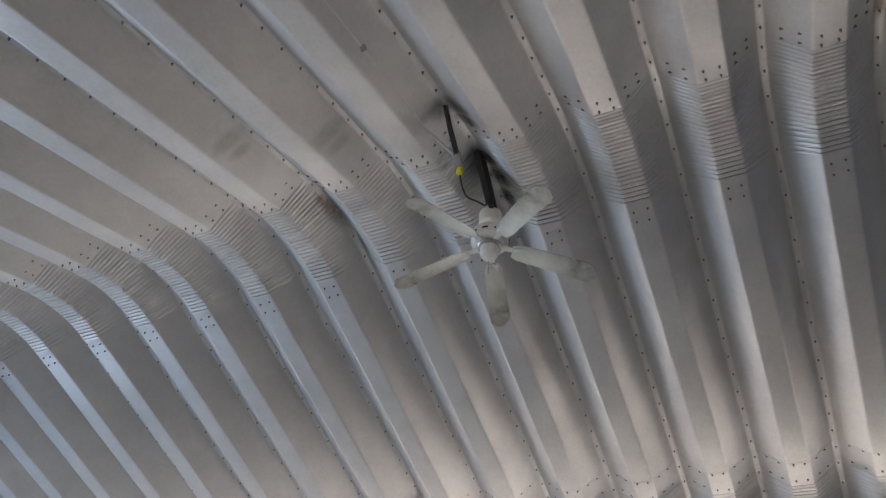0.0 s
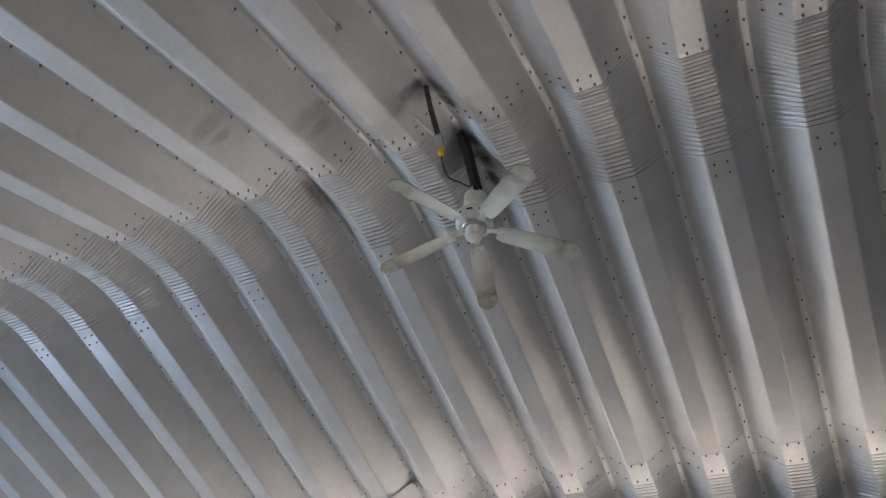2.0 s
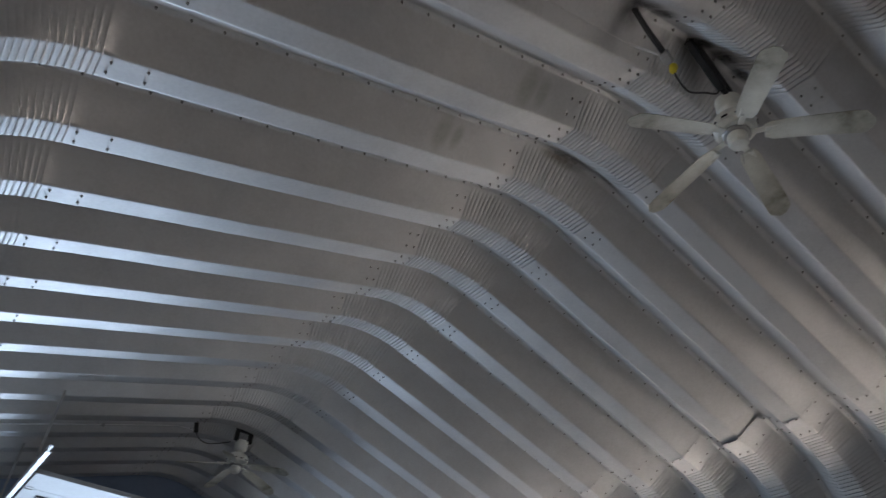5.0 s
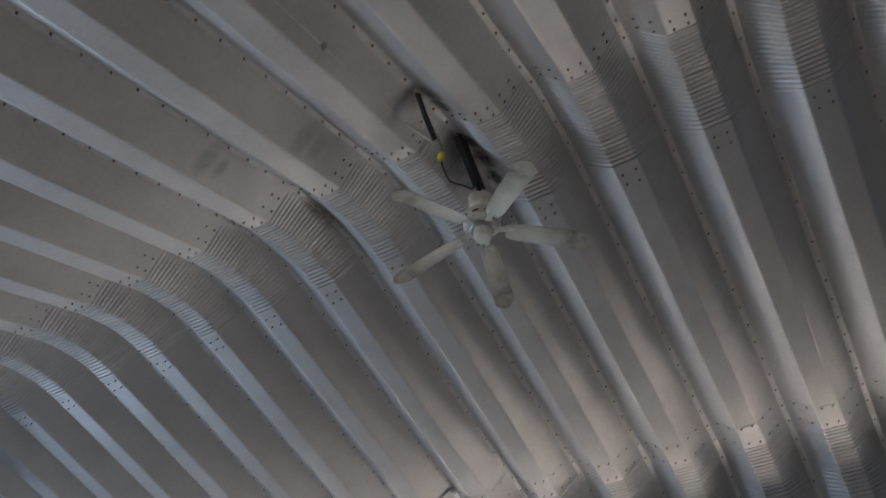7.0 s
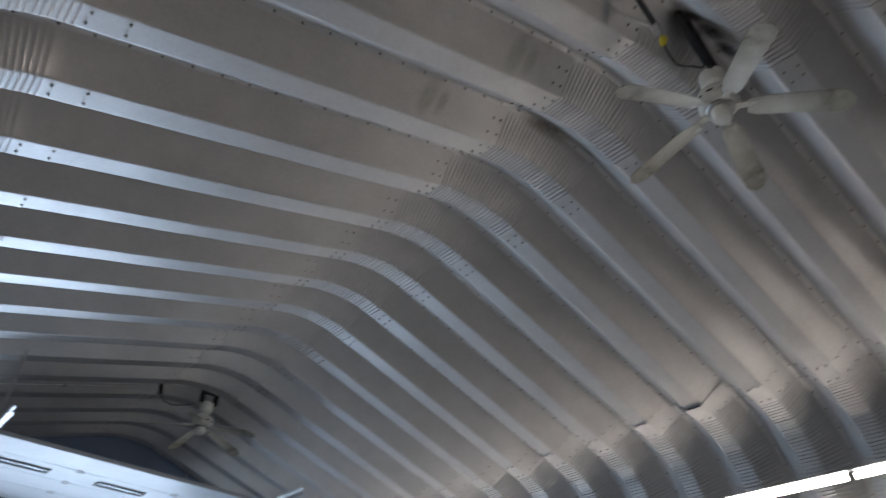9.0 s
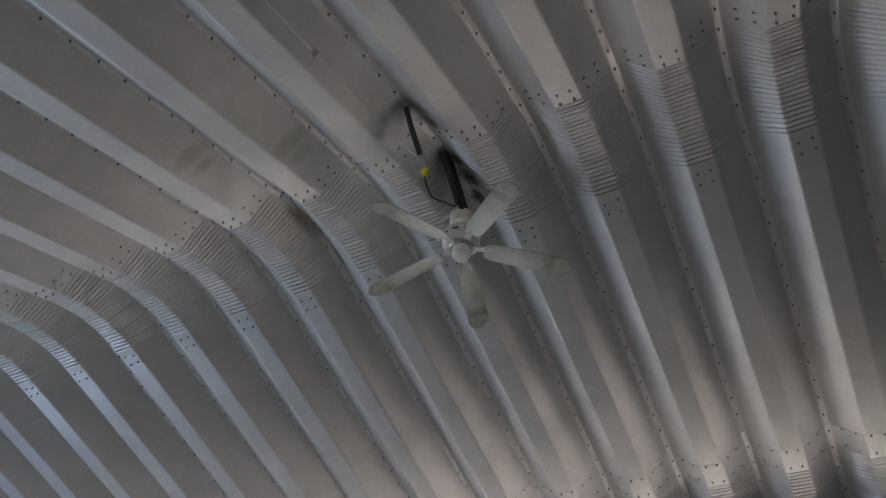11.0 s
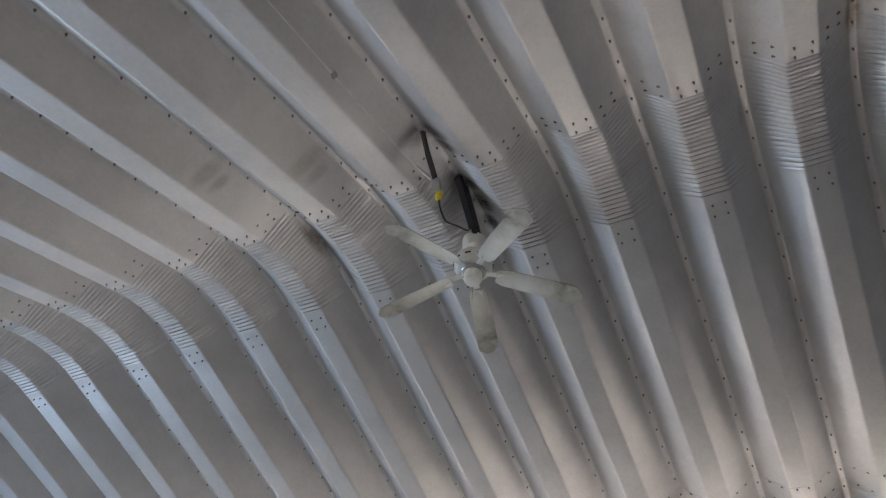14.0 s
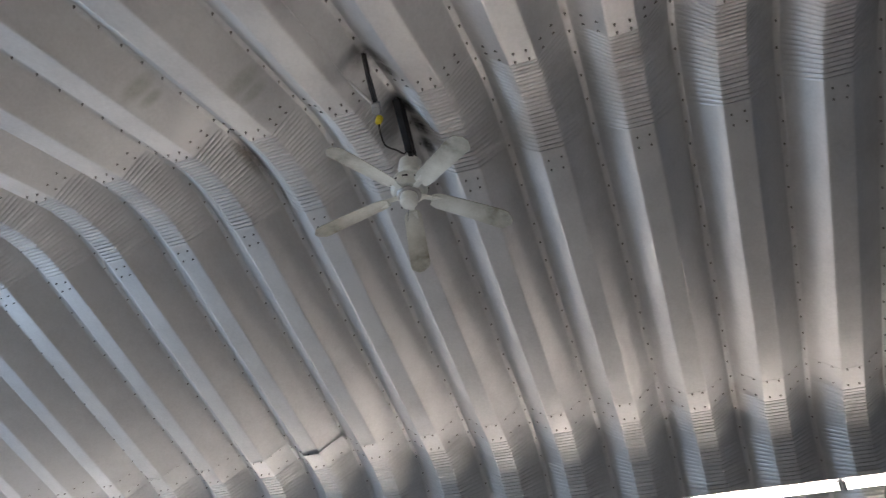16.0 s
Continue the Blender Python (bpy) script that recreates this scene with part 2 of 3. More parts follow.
def at_eave(s):
    """s metres along the eave bend from the slope; straight above its start and below its end."""
    if s < 0:
        return at_slope(SLOPE + s)
    a = RISE + s / BEND
    if a < math.pi / 2:
        return XA + BEND * math.sin(a), ZA + BEND * math.cos(a), math.sin(a), math.cos(a)
    return XW, ZA - (s - BEND * (math.pi / 2 - RISE)), 1.0, 0.0


EAVE = BEND * (math.pi / 2 - RISE)


def section():
    """Across one corrugation: (y, depth behind the crown, share of the crimp), with rounded corners."""
    half, web = SEAM / 2, (PITCH - FLAT - SEAM) / 2
    corner = [(-web - half, DEPTH), (-web, DEPTH), (0, 0), (FLAT, 0), (FLAT + web, DEPTH), (FLAT + web + half, DEPTH)]
    out = [corner[0]]
    for i in range(1, 5):
        a, b, c = (Vector(corner[i + k]) for k in (-1, 0, 1))
        r = 0.010 if i in (2, 3) else 0.009
        p, q = b + (a - b).normalized() * r, b + (c - b).normalized() * r
        if i > 1:
            out.append(tuple(p + (a - b).normalized() * 0.006))
        out += [tuple((1 - t) ** 2 * p + 2 * t * (1 - t) * b + t * t * q) for t in (0, 0.33, 0.67, 1)]
        if i < 4:
            out.append(tuple(q + (c - b).normalized() * 0.006))
        if i < 4:
            out.append(tuple(b.lerp(c, 0.5)))
    out.append(corner[-1])
    return [(y, d, max(0.0, min(1.0, 1.25 * (1 - d / DEPTH)))) for y, d in out]


SECTION = section()


def sheet(name, where, stations, crimp=None, offset=0.0, rim=(False, False), seed=0, dent=0.0025, mirror=False, lift=0.0, edge=0.0015):
    """One pressed sheet along where(s) at the stations, with crimp(s) metres of relief and slight dents; rim: turned edges at the ends."""
    rnd = random.Random(seed)
    ph = [rnd.uniform(0, 50) for _ in range(3)]
    verts, faces, w = [], [], len(SECTION)

    def ring(s, extra):
        x, z, nx, nz = where(s)
        flat, web = crimp(s) if crimp else (0.0, 0.0)
        for y, d, k in SECTION:
            loose = 1 - abs(d / DEPTH * 2 - 1) * 0.4 if d < DEPTH * 0.98 else 0.0
            ease = min(1.0, (s - stations[0]) / 0.3, (stations[-1] - s) / 0.3)
            wob = ease * dent * loose * (noise.noise((s * 1.7 + ph[0], y * 6, ph[1])) + 0.5 * noise.noise((s * 6 + ph[2], y * 9, ph[0])))
            loose_end = lift * max(0.0, (stations[0] + 0.12 - s) / 0.12) ** 1.5 * (0.35 + 0.65 * abs(math.sin(y * 9 + 0.6))) if lift else 0.0
            q = d + offset + extra + (flat if d < 0.006 else web) * k + wob - loose_end
            verts.append(((-1 if mirror else 1) * (x + nx * q), y, z + nz * q))

    for st in stations:
        ring(st, 0.0)
    rows = len(verts) // w

    def strips(first, last):
        for i in range(first, last):
            for k in range(w - 1):
                a = i * w + k
                f = (a, a + 1, a + w + 1, a + w)
                faces.append(f if mirror else f[::-1])

    strips(0, rows - 1)
    for on, st in zip(rim, (stations[0], stations[-1])):
        if on:
            first = len(verts) // w
            ring(st, edge)
            ring(st, 0.0)
            strips(first, first + 1)
    me = raw(name, verts, faces, STEEL, True)
    me.set_sharp_from_angle(angle=radians(34))
    return me


def even(a, b, n):
    return [a + (b - a) * i / n for i in range(n + 1)]


CRIMP = 0.034


FOLD = (0.0, 0.13, 0.28, 0.5, 0.78)     # where one crimp is cut, as shares of its length


def press(t):
    """One crimp: a narrow groove pressed outwards, then a low swelling into the room."""
    if t < 0.28:
        return t / 0.13 if t < 0.13 else (0.28 - t) / 0.15
    return -0.22 * math.sin(math.pi * (t - 0.28) / 0.72)


def crimped(a, n):
    return [a + (k + t) * CRIMP for k in range(n) for t in FOLD] + [a + n * CRIMP]


def ridge_crimp(rnd):
    amp = [rnd.uniform(0.75, 1.2) for _ in range(40)]
    count = int(2 * RAD * RISE / CRIMP)

    def f(s):
        u = (s + RAD * RISE) / CRIMP + 1e-6
        k = int(math.floor(u))
        over = -0.0055 * max(0.0, min(1.0, (s + RAD * RISE) / (2 * RAD * RISE)))      # behind the slope on one side, before it on the other
        if k < 0 or k >= count:
            return over, over
        p = amp[k % 40] * press(u - k)
        ends = 1.0 if k < 8 else 0.86
        return over + 0.016 * ends * p, over + 0.014 * ends * p
    return f


def eave_crimp(rnd, deep=1.0):
    amp = [rnd.uniform(0.6, 1.1) for _ in range(60)]
    gap = rnd.uniform(6, 8)
    amp = [deep * q for q in amp]

    def f(s):
        if s <= 0 or s > EAVE:
            return 0.0, 0.0
        u = s / CRIMP + 1e-6
        k = int(u)
        mid = 0.45 if gap < k < gap + 5 else 1.0
        return 0.0125 * amp[k % 60] * mid * press(u - k), 0.0115 * amp[k % 60] * mid * press(u - k)
    return f


LAP = 0.245
LOOSE = {4: 0.024, 5: 0.008, 3: 0.004, 7: 0.009}      # arches whose eave sheet has sprung from the slope
shell = tagged(new("roof_shell"), "arched galvanised steel roof of deep bolted corrugations", "roof", kind="structure")
variants = {}
for v in range(4):
    rnd = random.Random(20 + v)
    half = RAD * RISE
    n = int(2 * half / CRIMP)
    variants["ridge_panel", v] = sheet("ridge_panel", at_ridge, even(-half - 0.13, -half, 2)[:-1] + crimped(-half, n) + even(half + 0.03, half + 0.13, 2), ridge_crimp(rnd), 0.002, seed=v)
    for side in (False, True):
        variants["roof_panel", v, side] = sheet("roof_panel", at_slope, even(0.0, SLOPE - 0.01, 30), None, 0.0, (side, False), 40 + v + 7 * side, 0.004, side)
        variants["eave_panel", v, side] = sheet("eave_panel", at_eave, even(-LAP, 0, 3)[:-1] + crimped(0.0, int(EAVE / CRIMP)) + [EAVE], eave_crimp(rnd, 0.5 if side else 1.0), -0.003, (True, False), 60 + v + 7 * side, 0.002, side, 0.0, 0.002)
        variants["wall_panel", v, side] = sheet("wall_panel", at_eave, even(EAVE - 0.1, EAVE + ZA + 0.01, 8), None, -0.008, (True, False), 80 + v + 7 * side, 0.003, side)
pick = random.Random(5)
for n in RIBS:
    for name in ("ridge_panel", "roof_panel", "eave_panel", "wall_panel"):
        for side in ((None,) if name == "ridge_panel" else (False, True)):
            v = pick.randrange(4)
            ob = new(name, variants[(name, v) if side is None else (name, v, side)])
            if name == "eave_panel" and side is False and n in LOOSE:
                ob.data = sheet("eave_panel", at_eave, even(-LAP, 0, 6)[:-1] + crimped(0.0, int(EAVE / CRIMP)) + [EAVE], eave_crimp(random.Random(n)), -0.004, (True, False), 90 + n, 0.003, False, LOOSE[n])
            ob.parent, ob.location = shell, (0, PITCH * n, 0)


# ---- bolts ----
def bolt_mesh(places):
    """Nuts with bolt ends: places of (point, way that the bolt points)."""
    verts, faces = [], []
    for p, d in places:
        p, d = Vector(p), Vector(d).normalized()
        a = d.orthogonal().normalized()
        b = d.cross(a)
        for r, h0, h1, k in ((0.0078, -0.002, 0.006, 6), (0.004, 0.006, 0.016, 5)):
            base = len(verts)
            for h in (h0, h1):
                verts += [p + d * h + r * (math.cos(2 * math.pi * i / k) * a + math.sin(2 * math.pi * i / k) * b) for i in range(k)]
            faces += [(base + i, base + (i + 1) % k, base + k + (i + 1) % k, base + k + i) for i in range(k)]
            faces.append(tuple(base + k + i for i in range(k)))
    return raw("bolt", verts, faces, BOLT)


WEB = (PITCH - FLAT - SEAM) / 2


def on_sheet(where, s, y, d, mirror=False):
    x, z, nx, nz = where(s)
    g = -1 if mirror else 1
    return (g * (x + nx * d), y, z + nz * d), (-g * nx, 0, -nz)


jit = random.Random(11)
near, rest = [], []
for n in RIBS:
    places = []
    y0 = PITCH * n
    for side in (False, True):
        s = 0.1
        while s < SLOPE + EAVE * 0.75:
            places.append(on_sheet(lambda q: at_eave(q - SLOPE) if q > SLOPE else at_slope(q), s, y0 - WEB - SEAM / 2 + jit.uniform(-0.004, 0.004), DEPTH - 0.004, side))
            s += 0.178
        for where, stations in ((at_slope, (0.035, 0.115)), (at_eave, (-0.23, -0.05))):
            for s in stations:
                for y in (0.04, 0.125):
                    places.append(on_sheet(where, s + jit.uniform(-0.006, 0.006), y0 + y + jit.uniform(-0.005, 0.005), -0.004, side))
                for f in ((0.28, 0.66) if (where is at_eave) != side else ()):
                    for g in (-1, 1):
                        y = -WEB * f if g < 0 else FLAT + WEB * f
                        p, d = on_sheet(where, s + jit.uniform(-0.008, 0.008), y0 + y, DEPTH * f - 0.003, side)
                        k = DEPTH / WEB
                        places.append((p, (d[0], -g * k, d[2])))
    s = -XK + 0.06
    while s < XK:
        places.append(on_sheet(at_ridge, s, y0 - WEB - SEAM / 2, DEPTH - 0.001))
        s += 0.178
    for p, d in places:
        (near if -2.2 < p[1] < 3.2 and abs(p[0]) < 1.15 and len(near) < 300 else rest).append((p, d))
ob = tagged(new("bolts", bolt_mesh(rest)), kind="stuff")
ob.parent = shell
one = bolt_mesh([((0, 0, 0), (0, 0, -1))])
for p, d in near:
    ob = new("bolt", one)
    ob.parent = shell
    ob.matrix_basis = Matrix.Translation(p) @ Vector((0, 0, -1)).rotation_difference(Vector(d)).to_matrix().to_4x4()

# ---- floor, ends, yard ----
ground = tagged(part("ground", box(0, 10, -0.16, 600, 600, 0.3), EARTH), "pale concrete yard outside the open door", "ground", kind="structure")
floor = tagged(part("floor", box(0, (Y0 + Y1) / 2, -0.04, 2 * XW + 0.5, Y1 - Y0, 0.1), CONCRETE), "grey concrete workshop floor", "floor", kind="structure")

# Unseen pale boards, added so the steel slopes pick up warm reflected light.
BOUNCE_BOARD = varied("warm_bounce_board", (0.60, 0.55, 0.47), (0.5, 0.45, 0.38), 0.6, 0, 0.9, 18, 0.1, (1, 0.3, 1))
for name, x in (("bounce_board_east", XW - 0.03), ("bounce_board_west", -XW + 0.03)):
    tagged(part(name, box(x, (Y0 + Y1) / 2, 1.25, 0.02, Y1 - Y0 - 0.3, 2.5), BOUNCE_BOARD), "unseen plain pale board added to bounce warm light", "wall", kind="structure")


def end_wall(name, y, opening):
    """A gable wall under the arch with a door opening: width and height, or none."""
    pts = [at_eave(EAVE + ZA)[:2]] + [at_eave(s)[:2] for s in even(EAVE, 0, 14)] + [at_slope(0)[:2]] + [at_ridge(s)[:2] for s in even(RAD * RISE, 0, 4)]
    outline = [(x + 0.21, z + 0.21) for x, z in pts]
    outline += [(-x, z) for x, z in outline[::-1][1:]]
    bm = bmesh.new()
    if opening:
        x0, x1, h = opening
        right = [p for p in outline if p[0] > 0.05]
        loop = [(x1, 0.0)] + [(right[0][0], 0.0)] + right[1:] + [(0, outline[len(outline) // 2][1])] + [(-x, z) for x, z in right[::-1][:-1]] + [(-right[0][0], 0.0), (x0, 0.0), (x0, h), (x1, h)]
    else:
        loop = outline
    vs = [bm.verts.new((x, y, z)) for x, z in loop]
    f = bm.faces.new(vs)
    got = bmesh.ops.extrude_face_region(bm, geom=[f])
    bmesh.ops.translate(bm, verts=[g for g in got["geom"] if isinstance(g, bmesh.types.BMVert)], vec=(0, 0.12, 0))
    bmesh.ops.triangulate(bm, faces=bm.faces[:])
    bmesh.ops.recalc_face_normals(bm, faces=bm.faces)
    return part(name, bm, END_WALL)


tagged(end_wall("wall_north", Y1 - 0.05, (-2.0, 0.8, 3.55)), "dark blue end wall above the open overhead door", "wall", kind="structure")
tagged(end_wall("wall_south", Y0 - 0.1, None), "dark blue end wall", "wall", kind="structure")


# ---- strip lights ----
def strip_light():
    lamp = tagged(new("strip_light"), "lit white strip light hung along the eave", "lamp", "strip lights along the eaves")
    bm = bmesh.new()
    shape = [(-0.062, -0.01), (-0.062, 0.0), (-0.03, 0.03), (-0.028, 0.055), (0.028, 0.055), (0.03, 0.03), (0.036, 0.024), (0.036, 0.014), (0.031, 0.016), (0.024, 0.022), (-0.024, 0.022), (-0.055, -0.008)]
    rings = [[bm.verts.new((x, y, z)) for x, z in shape] for y in (-0.598, 0.598)]
    for k in range(len(shape)):
        bm.faces.new((rings[0][k], rings[0][(k + 1) % len(shape)], rings[1][(k + 1) % len(shape)], rings[1][k]))
    bm.faces.new(rings[0][::-1])
    bm.faces.new(rings[1])
    bmesh.ops.recalc_face_normals(bm, faces=bm.faces)
    part("housing", bm, HOUSING, lamp)
    part("diffuser", tube([(0, -0.575, -0.012), (0, 0.575, -0.012)], 0.03, 12), GLOW, lamp, "glowing white diffuser", True)
    for y in (-0.584, 0.584):
        part("end_cap", box(0, y, -0.01, 0.066, 0.02, 0.07, 0.003), GREY_BOX, lamp, "grey end cap")
    for y in (-0.4, 0.4):
        part("hanger", tube([(0, y, 0.05), (0.0, y, 0.15), (0.01, y, 0.27)], 0.004, 6), TRACK, lamp, "thin steel hanger")
    return lamp


LAMPX, LAMPZ = 3.48, 3.64
lamp = strip_light()
lamp.matrix_world = pose(LAMPX, 0.33 + 1.21 * 0.5, LAMPZ, 0, 56, 0)
for k in list(range(-3, 0)) + list(range(1, 8)):
    copy_thing(lamp, pose(LAMPX, 0.33 + 1.21 * (k + 0.5), LAMPZ, 0, 56, 0))
for k in range(-2, 2):
    copy_thing(lamp, pose(-LAMPX, 0.33 + 1.21 * (k + 0.5), LAMPZ, 0, 56, 180))


for y in (2.31, -2.39):
    cord = tagged(new("power_cord"), "black power cord drooping from the strip light to the wall", "cord", "power cords of the strip lights")
    run = smooth_path([(LAMPX + 0.02, y - 0.05, LAMPZ + 0.02), (LAMPX + 0.09, y - 0.02, LAMPZ - 0.05), (LAMPX + 0.12, y, LAMPZ - 0.14), (LAMPX + 0.14, y + 0.02, LAMPZ - 0.4), (XW - 0.06, y + 0.02, 2.6)], 6)
    part("flex", tube(run, 0.007, 8), BLACK, cord, smooth=True)


# ---- ceiling fans ----
def ceiling_fan():
    fan = tagged(new("ceiling_fan"), "dusty white five-blade ceiling fan hung under the ridge", "ceiling fan", "ceiling fans")
    part("canopy", lathe([(0.028, -0.125), (0.062, -0.12), (0.078, -0.10), (0.081, -0.07), (0.081, 0.0), (0.07, 0.012)]), FAN_WHITE, fan, smooth=False)
    motor = part("motor_housing", lathe([(0.06, -0.30), (0.105, -0.292), (0.128, -0.27), (0.132, -0.225), (0.12, -0.185), (0.085, -0.16), (0.05, -0.15), (0.045, -0.12)]), FAN_WHITE, fan)
    part("switch_housing", lathe([(0.02, -0.40), (0.05, -0.395), (0.06, -0.375), (0.062, -0.33), (0.055, -0.30)]), FAN_WHITE, fan)
    for k in range(10):
        slot = part("vent", box(0.126, 0, -0.243, 0.016, 0.04, 0.012, 0.003), BLACK, motor, "dark vent slot")
        slot.matrix_basis = pose(0, 0, 0, 0, 0, 36 * k + 8)
    part("collar", lathe([(0.075, -0.318), (0.085, -0.31), (0.085, -0.30), (0.07, -0.296)]), TRACK, fan, "steel collar")
    part("pull_chain", tube([(0.045, 0.02, -0.395), (0.047, 0.022, -0.46), (0.046, 0.021, -0.50)], 0.0025, 6), TRACK, fan)
    for k in range(5):
        turn = pose(0, 0, 0, 0, 0, 14 + 72 * k)
        iron = box(0.13, 0, -0.302, 0.10, 0.04, 0.01, 0.003)
        box(0.20, 0, -0.318, 0.08, 0.07, 0.012, 0.003, iron)
        box(0.165, 0.018, -0.324, 0.014, 0.014, 0.012, 0.003, iron)
        box(0.165, -0.018, -0.324, 0.014, 0.014, 0.012, 0.003, iron)
        bm = bmesh.new()
        n = 14
        outline = []
        for i in range(n + 1):
            t = i / n
            x = 0.155 + 0.565 * t
            wide = 0.058 + 0.016 * t
            if t > 0.86:
                wide *= math.sqrt(max(0.0, 1 - ((t - 0.86) / 0.14) ** 2)) * 0.75 + 0.25
            if t < 0.08:
                wide *= 0.7 + 0.3 * t / 0.08
            outline.append((x, wide))
        for top in (0, 1):
            for x, wide in outline:
                droop = -0.10 * ((x - 0.1) / 0.6) ** 1.3
                for g in (-1, 0, 1):
                    bm.verts.new((x, g * wide, -0.318 + droop - g * wide * 0.24 + 0.007 * top))
        bm.verts.ensure_lookup_table()
        m = 3 * (n + 1)
        for i in range(n):
            for g in (0, 1):
                a = 3 * i + g
                bm.faces.new([bm.verts[q] for q in (a, a + 3, a + 4, a + 1)])
                bm.faces.new([bm.verts[q + m] for q in (a, a + 1, a + 4, a + 3)])
            for g in (0, 2):
                a = 3 * i + g
                bm.faces.new([bm.verts[q] for q in (a, a + m, a + 3 + m, a + 3)])
        for i in (0, n):
            for g in (0, 1):
                a = 3 * i + g
                bm.faces.new([bm.verts[q] for q in (a, a + 1, a + 1 + m, a + m)])
        bmesh.ops.recalc_face_normals(bm, faces=bm.faces)
        blade = part("blade", bm, BLADE, fan, "white blade with brown dust at its end")
        blade.matrix_basis = turn
        part("blade_iron", iron, FAN_WHITE, blade, "white blade iron")
    return fan


FANX, FANZ = 0.17, 5.12
fan = ceiling_fan()
fan.matrix_world = pose(FANX, 0.45, FANZ)
copy_thing(fan, pose(FANX + 0.01, 7.72, FANZ - 0.02, 0, 0, 9))


# ---- fan brackets, conduit and plugs ----
def bar(a, b, wide, thick, bm=None, tip=1.0):
    """A flat iron bar from a to b; tip: its width at b as a share of that at a."""
    a, b = Vector(a), Vector(b)
    bm = bm or bmesh.new()
    d = (b - a).normalized()
    side = d.cross(Vector((0, 1, 0))).normalized()
    up = side.cross(d)
    vs = []
    for p, k in ((a, 1.0), (b, tip)):
        vs += [bm.verts.new(p + side * (g * wide * k / 2) + up * (h * thick / 2)) for g, h in ((-1, -1), (1, -1), (1, 1), (-1, 1))]
    bm.faces.new(vs[3::-1])
    bm.faces.new(vs[4:])
    for k in range(4):
        bm.faces.new((vs[k], vs[(k + 1) % 4], vs[(k + 1) % 4 + 4], vs[k + 4]))
    bmesh.ops.recalc_face_normals(bm, faces=bm.faces)
    bmesh.ops.bevel(bm, geom=bm.edges[:], offset=min(wide, thick) * 0.12, segments=1, affect="EDGES")
    return bm


def fan_bracket(label, left, right, low_left, low_right, foot):
    """Two legs from the lap down to a cross bar over the fan."""
    base = tagged(new("fan_bracket"), label, "bracket", "fan brackets")
    for a, b in ((left, low_left), (right, low_right)):
        part("leg", bar(a, b, 0.055, 0.05), BLACK, base)
    part("cross_bar", bar(left, right, 0.035, 0.03), BLACK, base)
    part("cross_bar", bar(low_left, low_right, 0.035, 0.03), BLACK, base)
    part("stem", tube([((low_left[0] + low_right[0]) / 2, low_left[1], low_left[2]), foot], 0.016, 10), BLACK, base)
    for p in (left, right):
        part("bolt", tube([(p[0], p[1], p[2] - 0.02), (p[0], p[1], p[2] + 0.03)], 0.009, 6), BOLT, base)
    return base


LAPY = -WEB - SEAM / 2 + PITCH      # lap between the first two arches
fan_bracket("black iron bracket bolted to the roof seam over the fan", (-0.25, LAPY, 5.315), (-0.14, LAPY + 0.01, 5.335), (0.06, LAPY + 0.02, 5.12), (0.21, LAPY + 0.04, 5.13), (FANX, 0.45, FANZ - 0.01))
second = fan_bracket("black iron frame carrying the far fan", (0.09, 7.70, 5.33), (0.27, 7.70, 5.32), (0.09, 7.70, 5.10), (0.27, 7.70, 5.10), (FANX + 0.01, 7.72, FANZ - 0.03))
part("cross_bar", bar((0.09, 7.70, 5.235), (0.27, 7.70, 5.235), 0.035, 0.03), BLACK, second)
web_bar = bpy.data.objects["fan_bracket"]
part("gusset", bar((-0.12, LAPY + 0.004, 5.30), (0.10, LAPY + 0.03, 5.16), 0.09, 0.01, tip=0.8), BLACK, web_bar)


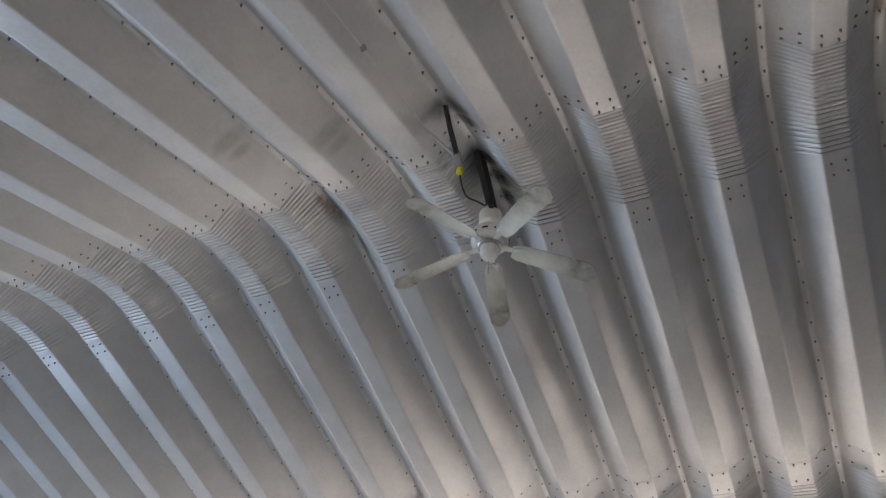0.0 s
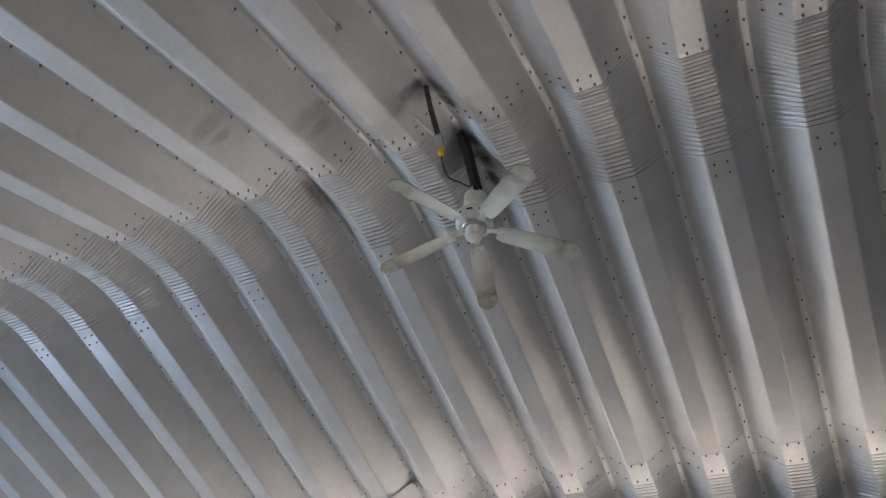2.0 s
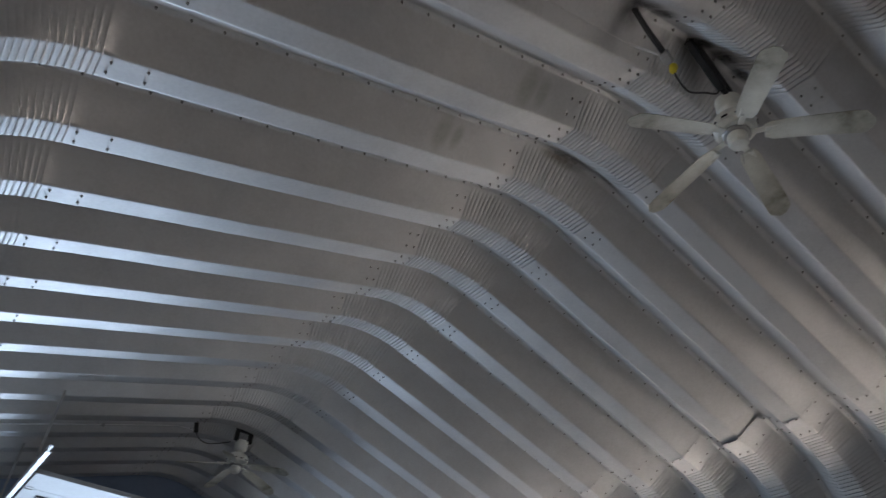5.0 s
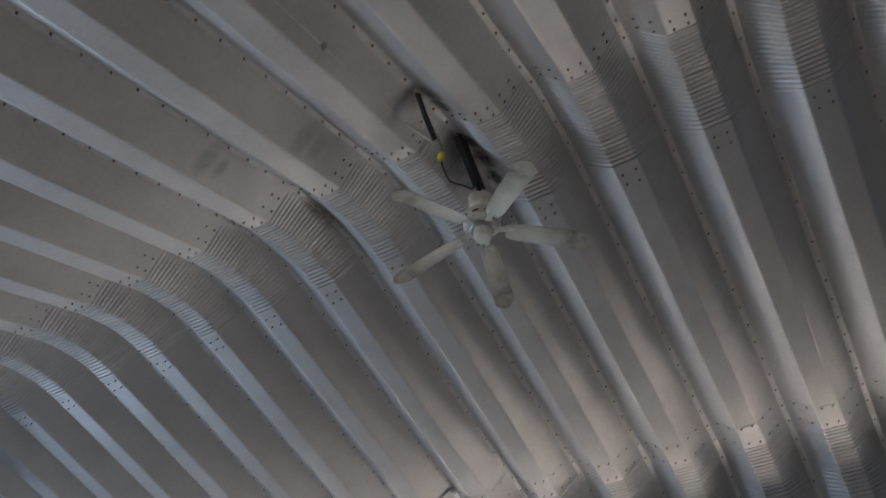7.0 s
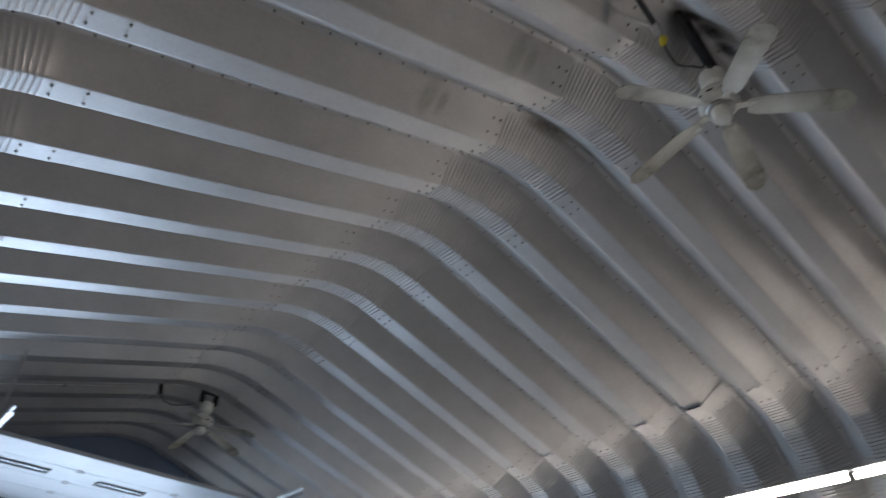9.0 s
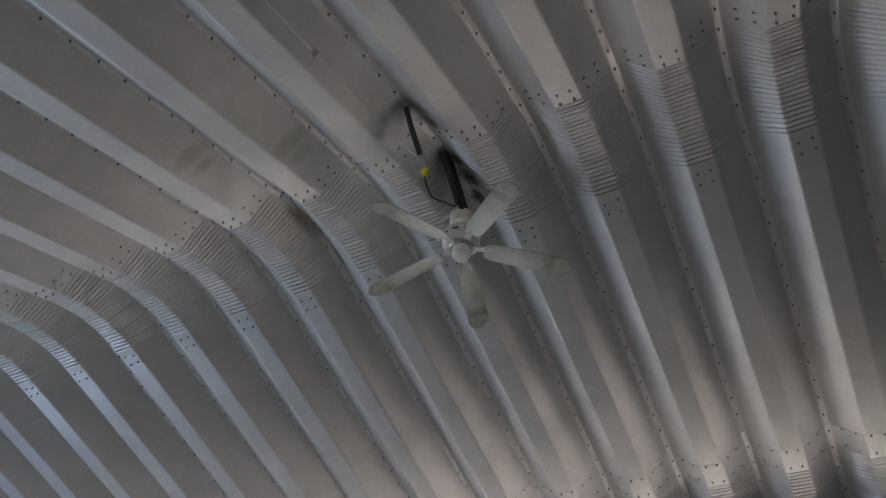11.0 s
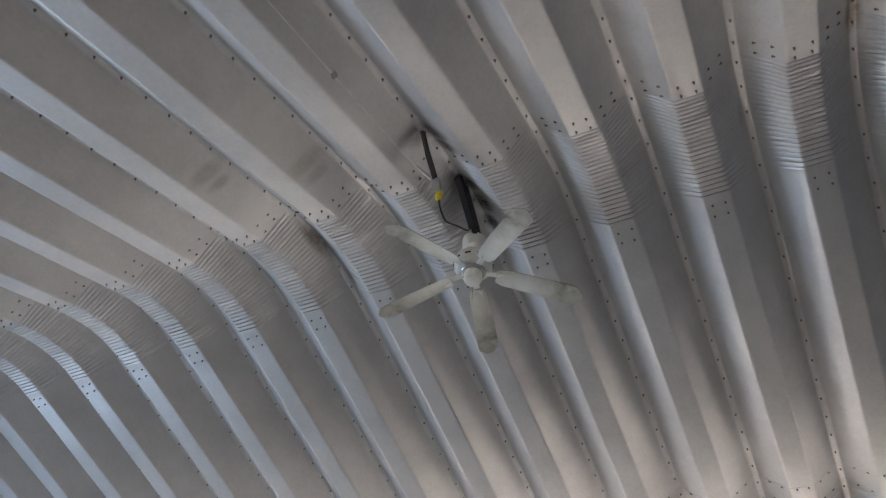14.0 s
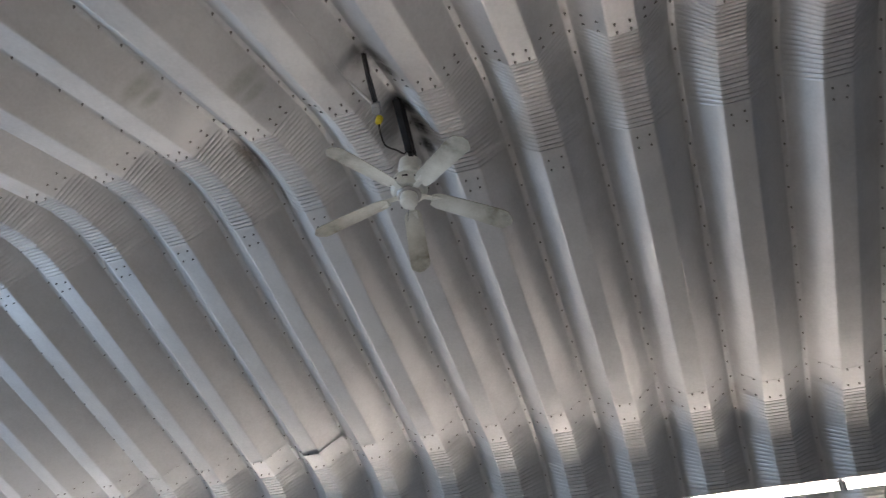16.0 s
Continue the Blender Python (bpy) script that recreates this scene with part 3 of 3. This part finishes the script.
def cable_drop(dy, far):
    """A strap from the lap with a box, a plug and a cable that runs to the fan."""
    y = LAPY + dy
    strap = tagged(new("cable_strap"), "black iron strap hanging from the roof seam", "strap", "cable straps")
    if far:
        part("strap_bar", bar((-0.47, y, 5.25), (-0.43, y, 5.03), 0.05, 0.03), BLACK, strap)
    else:
        part("strap_bar", bar((-0.76, y, 5.165), (-0.66, y + 0.005, 5.06), 0.045, 0.02), BLACK, strap)
        part("strap_end", bar((-0.665, y + 0.005, 5.066), (-0.53, y + 0.01, 4.97), 0.05, 0.022), BLACK, strap)
        box_ob = tagged(new("outlet_box"), "small grey outlet box with a clear cover", "outlet box", "outlet boxes")
        part("body", box(0, 0, 0, 0.075, 0.05, 0.055, 0.008), GREY_BOX, box_ob)
        part("cover", box(0.01, 0, -0.032, 0.045, 0.05, 0.010, 0.004), GREY_BOX, box_ob, "pale cover plate")
        box_ob.matrix_world = pose(-0.505, y + 0.012, 4.945, 0, 25, 10)
        plug = tagged(new("plug"), "yellow plug with a black cable to the fan", "plug", "plugs")
        part("body", lathe([(0.012, -0.05), (0.02, -0.042), (0.024, -0.01), (0.024, 0.012), (0.018, 0.016)], 14), YELLOW, plug)
        part("prong_cap", lathe([(0.016, 0.016), (0.016, 0.03)], 12), HOUSING, plug, "white cap")
        plug.matrix_world = pose(-0.455, y + 0.012, 4.895, 0, 15, 0)
    cable = tagged(new("cable"), "thin black cable looping across to the fan", "cable", "cables")
    if far:
        run = smooth_path([(-0.43, y, 5.04), (-0.36, y + 0.01, 4.97), (-0.25, y + 0.01, 4.95), (-0.12, y + 0.01, 4.99), (0.03, y + 0.02, 5.06)], 6)
    run = run if far else smooth_path([(-0.455, y + 0.012, 4.845), (-0.43, y + 0.012, 4.80), (-0.36, y + 0.012, 4.765), (-0.27, y + 0.015, 4.82), (-0.17, y + 0.02, 4.905), (-0.02, y + 0.03, 5.02), (0.05, y + 0.04, 5.11)], 6)
    part("flex", tube(run, 0.006, 8), BLACK, cable, smooth=True)
    pipe = tagged(new("conduit"), "thin galvanised conduit clipped along a corrugation", "conduit", "conduits")
    rise = math.tan(RISE)
    py = y + 0.155
    line = [(x, py, ZK + rise * (x + XK) + 0.075) for x in (-2.75, -0.66)]
    part("pipe", tube([*line, (-0.60, py - 0.02, line[1][2] - 0.0), (-0.53, y + 0.03, 4.965) if not far else (-0.46, y + 0.02, 5.06)], 0.009, 8), CONDUIT, pipe, smooth=True)
    for x in (-2.5, -1.46):
        part("clip", box(x, py, ZK + rise * (x + XK) + 0.075, 0.035, 0.04, 0.032, 0.004), GREY_BOX, pipe, "dark clip")


cable_drop(0.0, False)
cable_drop(7.70 - LAPY, True)

# ---- open overhead door ----
DX0, DX1, DY0, DZ = -2.03, 0.84, 6.92, 3.85
door = tagged(new("overhead_door"), "white sectional overhead door, open and lying under the roof", "door")
SECT = 0.525
for k in range(6):
    y = DY0 + SECT * (k + 0.5)
    leaf = part("section", box((DX0 + DX1) / 2, y, DZ + 0.02, DX1 - DX0, SECT - 0.006, 0.045, 0.006), DOOR_WHITE, door)
    if k in (1, 4):
        for x in (-1.60, -0.56, 0.48):
            frame_bm = bmesh.new()
            for dx, dy, sx, sy in ((0, 0.07, 0.54, 0.02), (0, -0.07, 0.54, 0.02), (0.26, 0, 0.02, 0.12), (-0.26, 0, 0.02, 0.12)):
                box(x + dx, y + dy, DZ - 0.008, sx, sy, 0.018, 0.003, frame_bm)
            win = part("window_frame", frame_bm, BLACK, leaf, "dark window frame")
            part("pane", box(x, y, DZ - 0.006, 0.50, 0.12, 0.006), GLASS, leaf, "small glass pane")
    if k:
        for x in (-1.98, -1.08, -0.04, 0.79):
            hinge = box(x, DY0 + SECT * k, DZ - 0.007, 0.06, 0.10, 0.008, 0.002)
            tube([(x - 0.035, DY0 + SECT * k, DZ - 0.014), (x + 0.035, DY0 + SECT * k, DZ - 0.014)], 0.008, 8, hinge)
            part("hinge", hinge, TRACK, leaf, "steel hinge")
for x, g in ((DX0 - 0.07, -1), (DX1 + 0.07, 1)):
    rail = tagged(new("door_track"), "galvanised steel door track hung from the roof", "door track", "door tracks")
    bm = box(x, DY0 + 1.2, DZ + 0.02, 0.006, 3.8, 0.07)
    box(x - g * 0.02, DY0 + 1.2, DZ + 0.052, 0.04, 3.8, 0.006, 0, bm)
    box(x - g * 0.02, DY0 + 1.2, DZ - 0.012, 0.04, 3.8, 0.006, 0, bm)
    part("rail", bm, TRACK, rail)
    for y in (DY0 - 0.30, DY0 + 1.5, DY0 + 2.9) if g < 0 else (DY0 + 2.9,):
        top = at_slope((abs(x) - XK) / math.cos(RISE))[1]
        part("hanger", bar((x + g * 0.012, y, DZ + 0.05), (x + g * 0.012, y, top + 0.02), 0.024, 0.006), GREY_BOX, rail, "steel hanger strap")
    for k in range(6):
        y = DY0 + 0.03 + SECT * k
        part("roller", tube([(x + g * 0.0 - g * 0.005, y, DZ + 0.02), (x - g * 0.09, y, DZ + 0.005)], 0.014, 8), TRACK, rail)
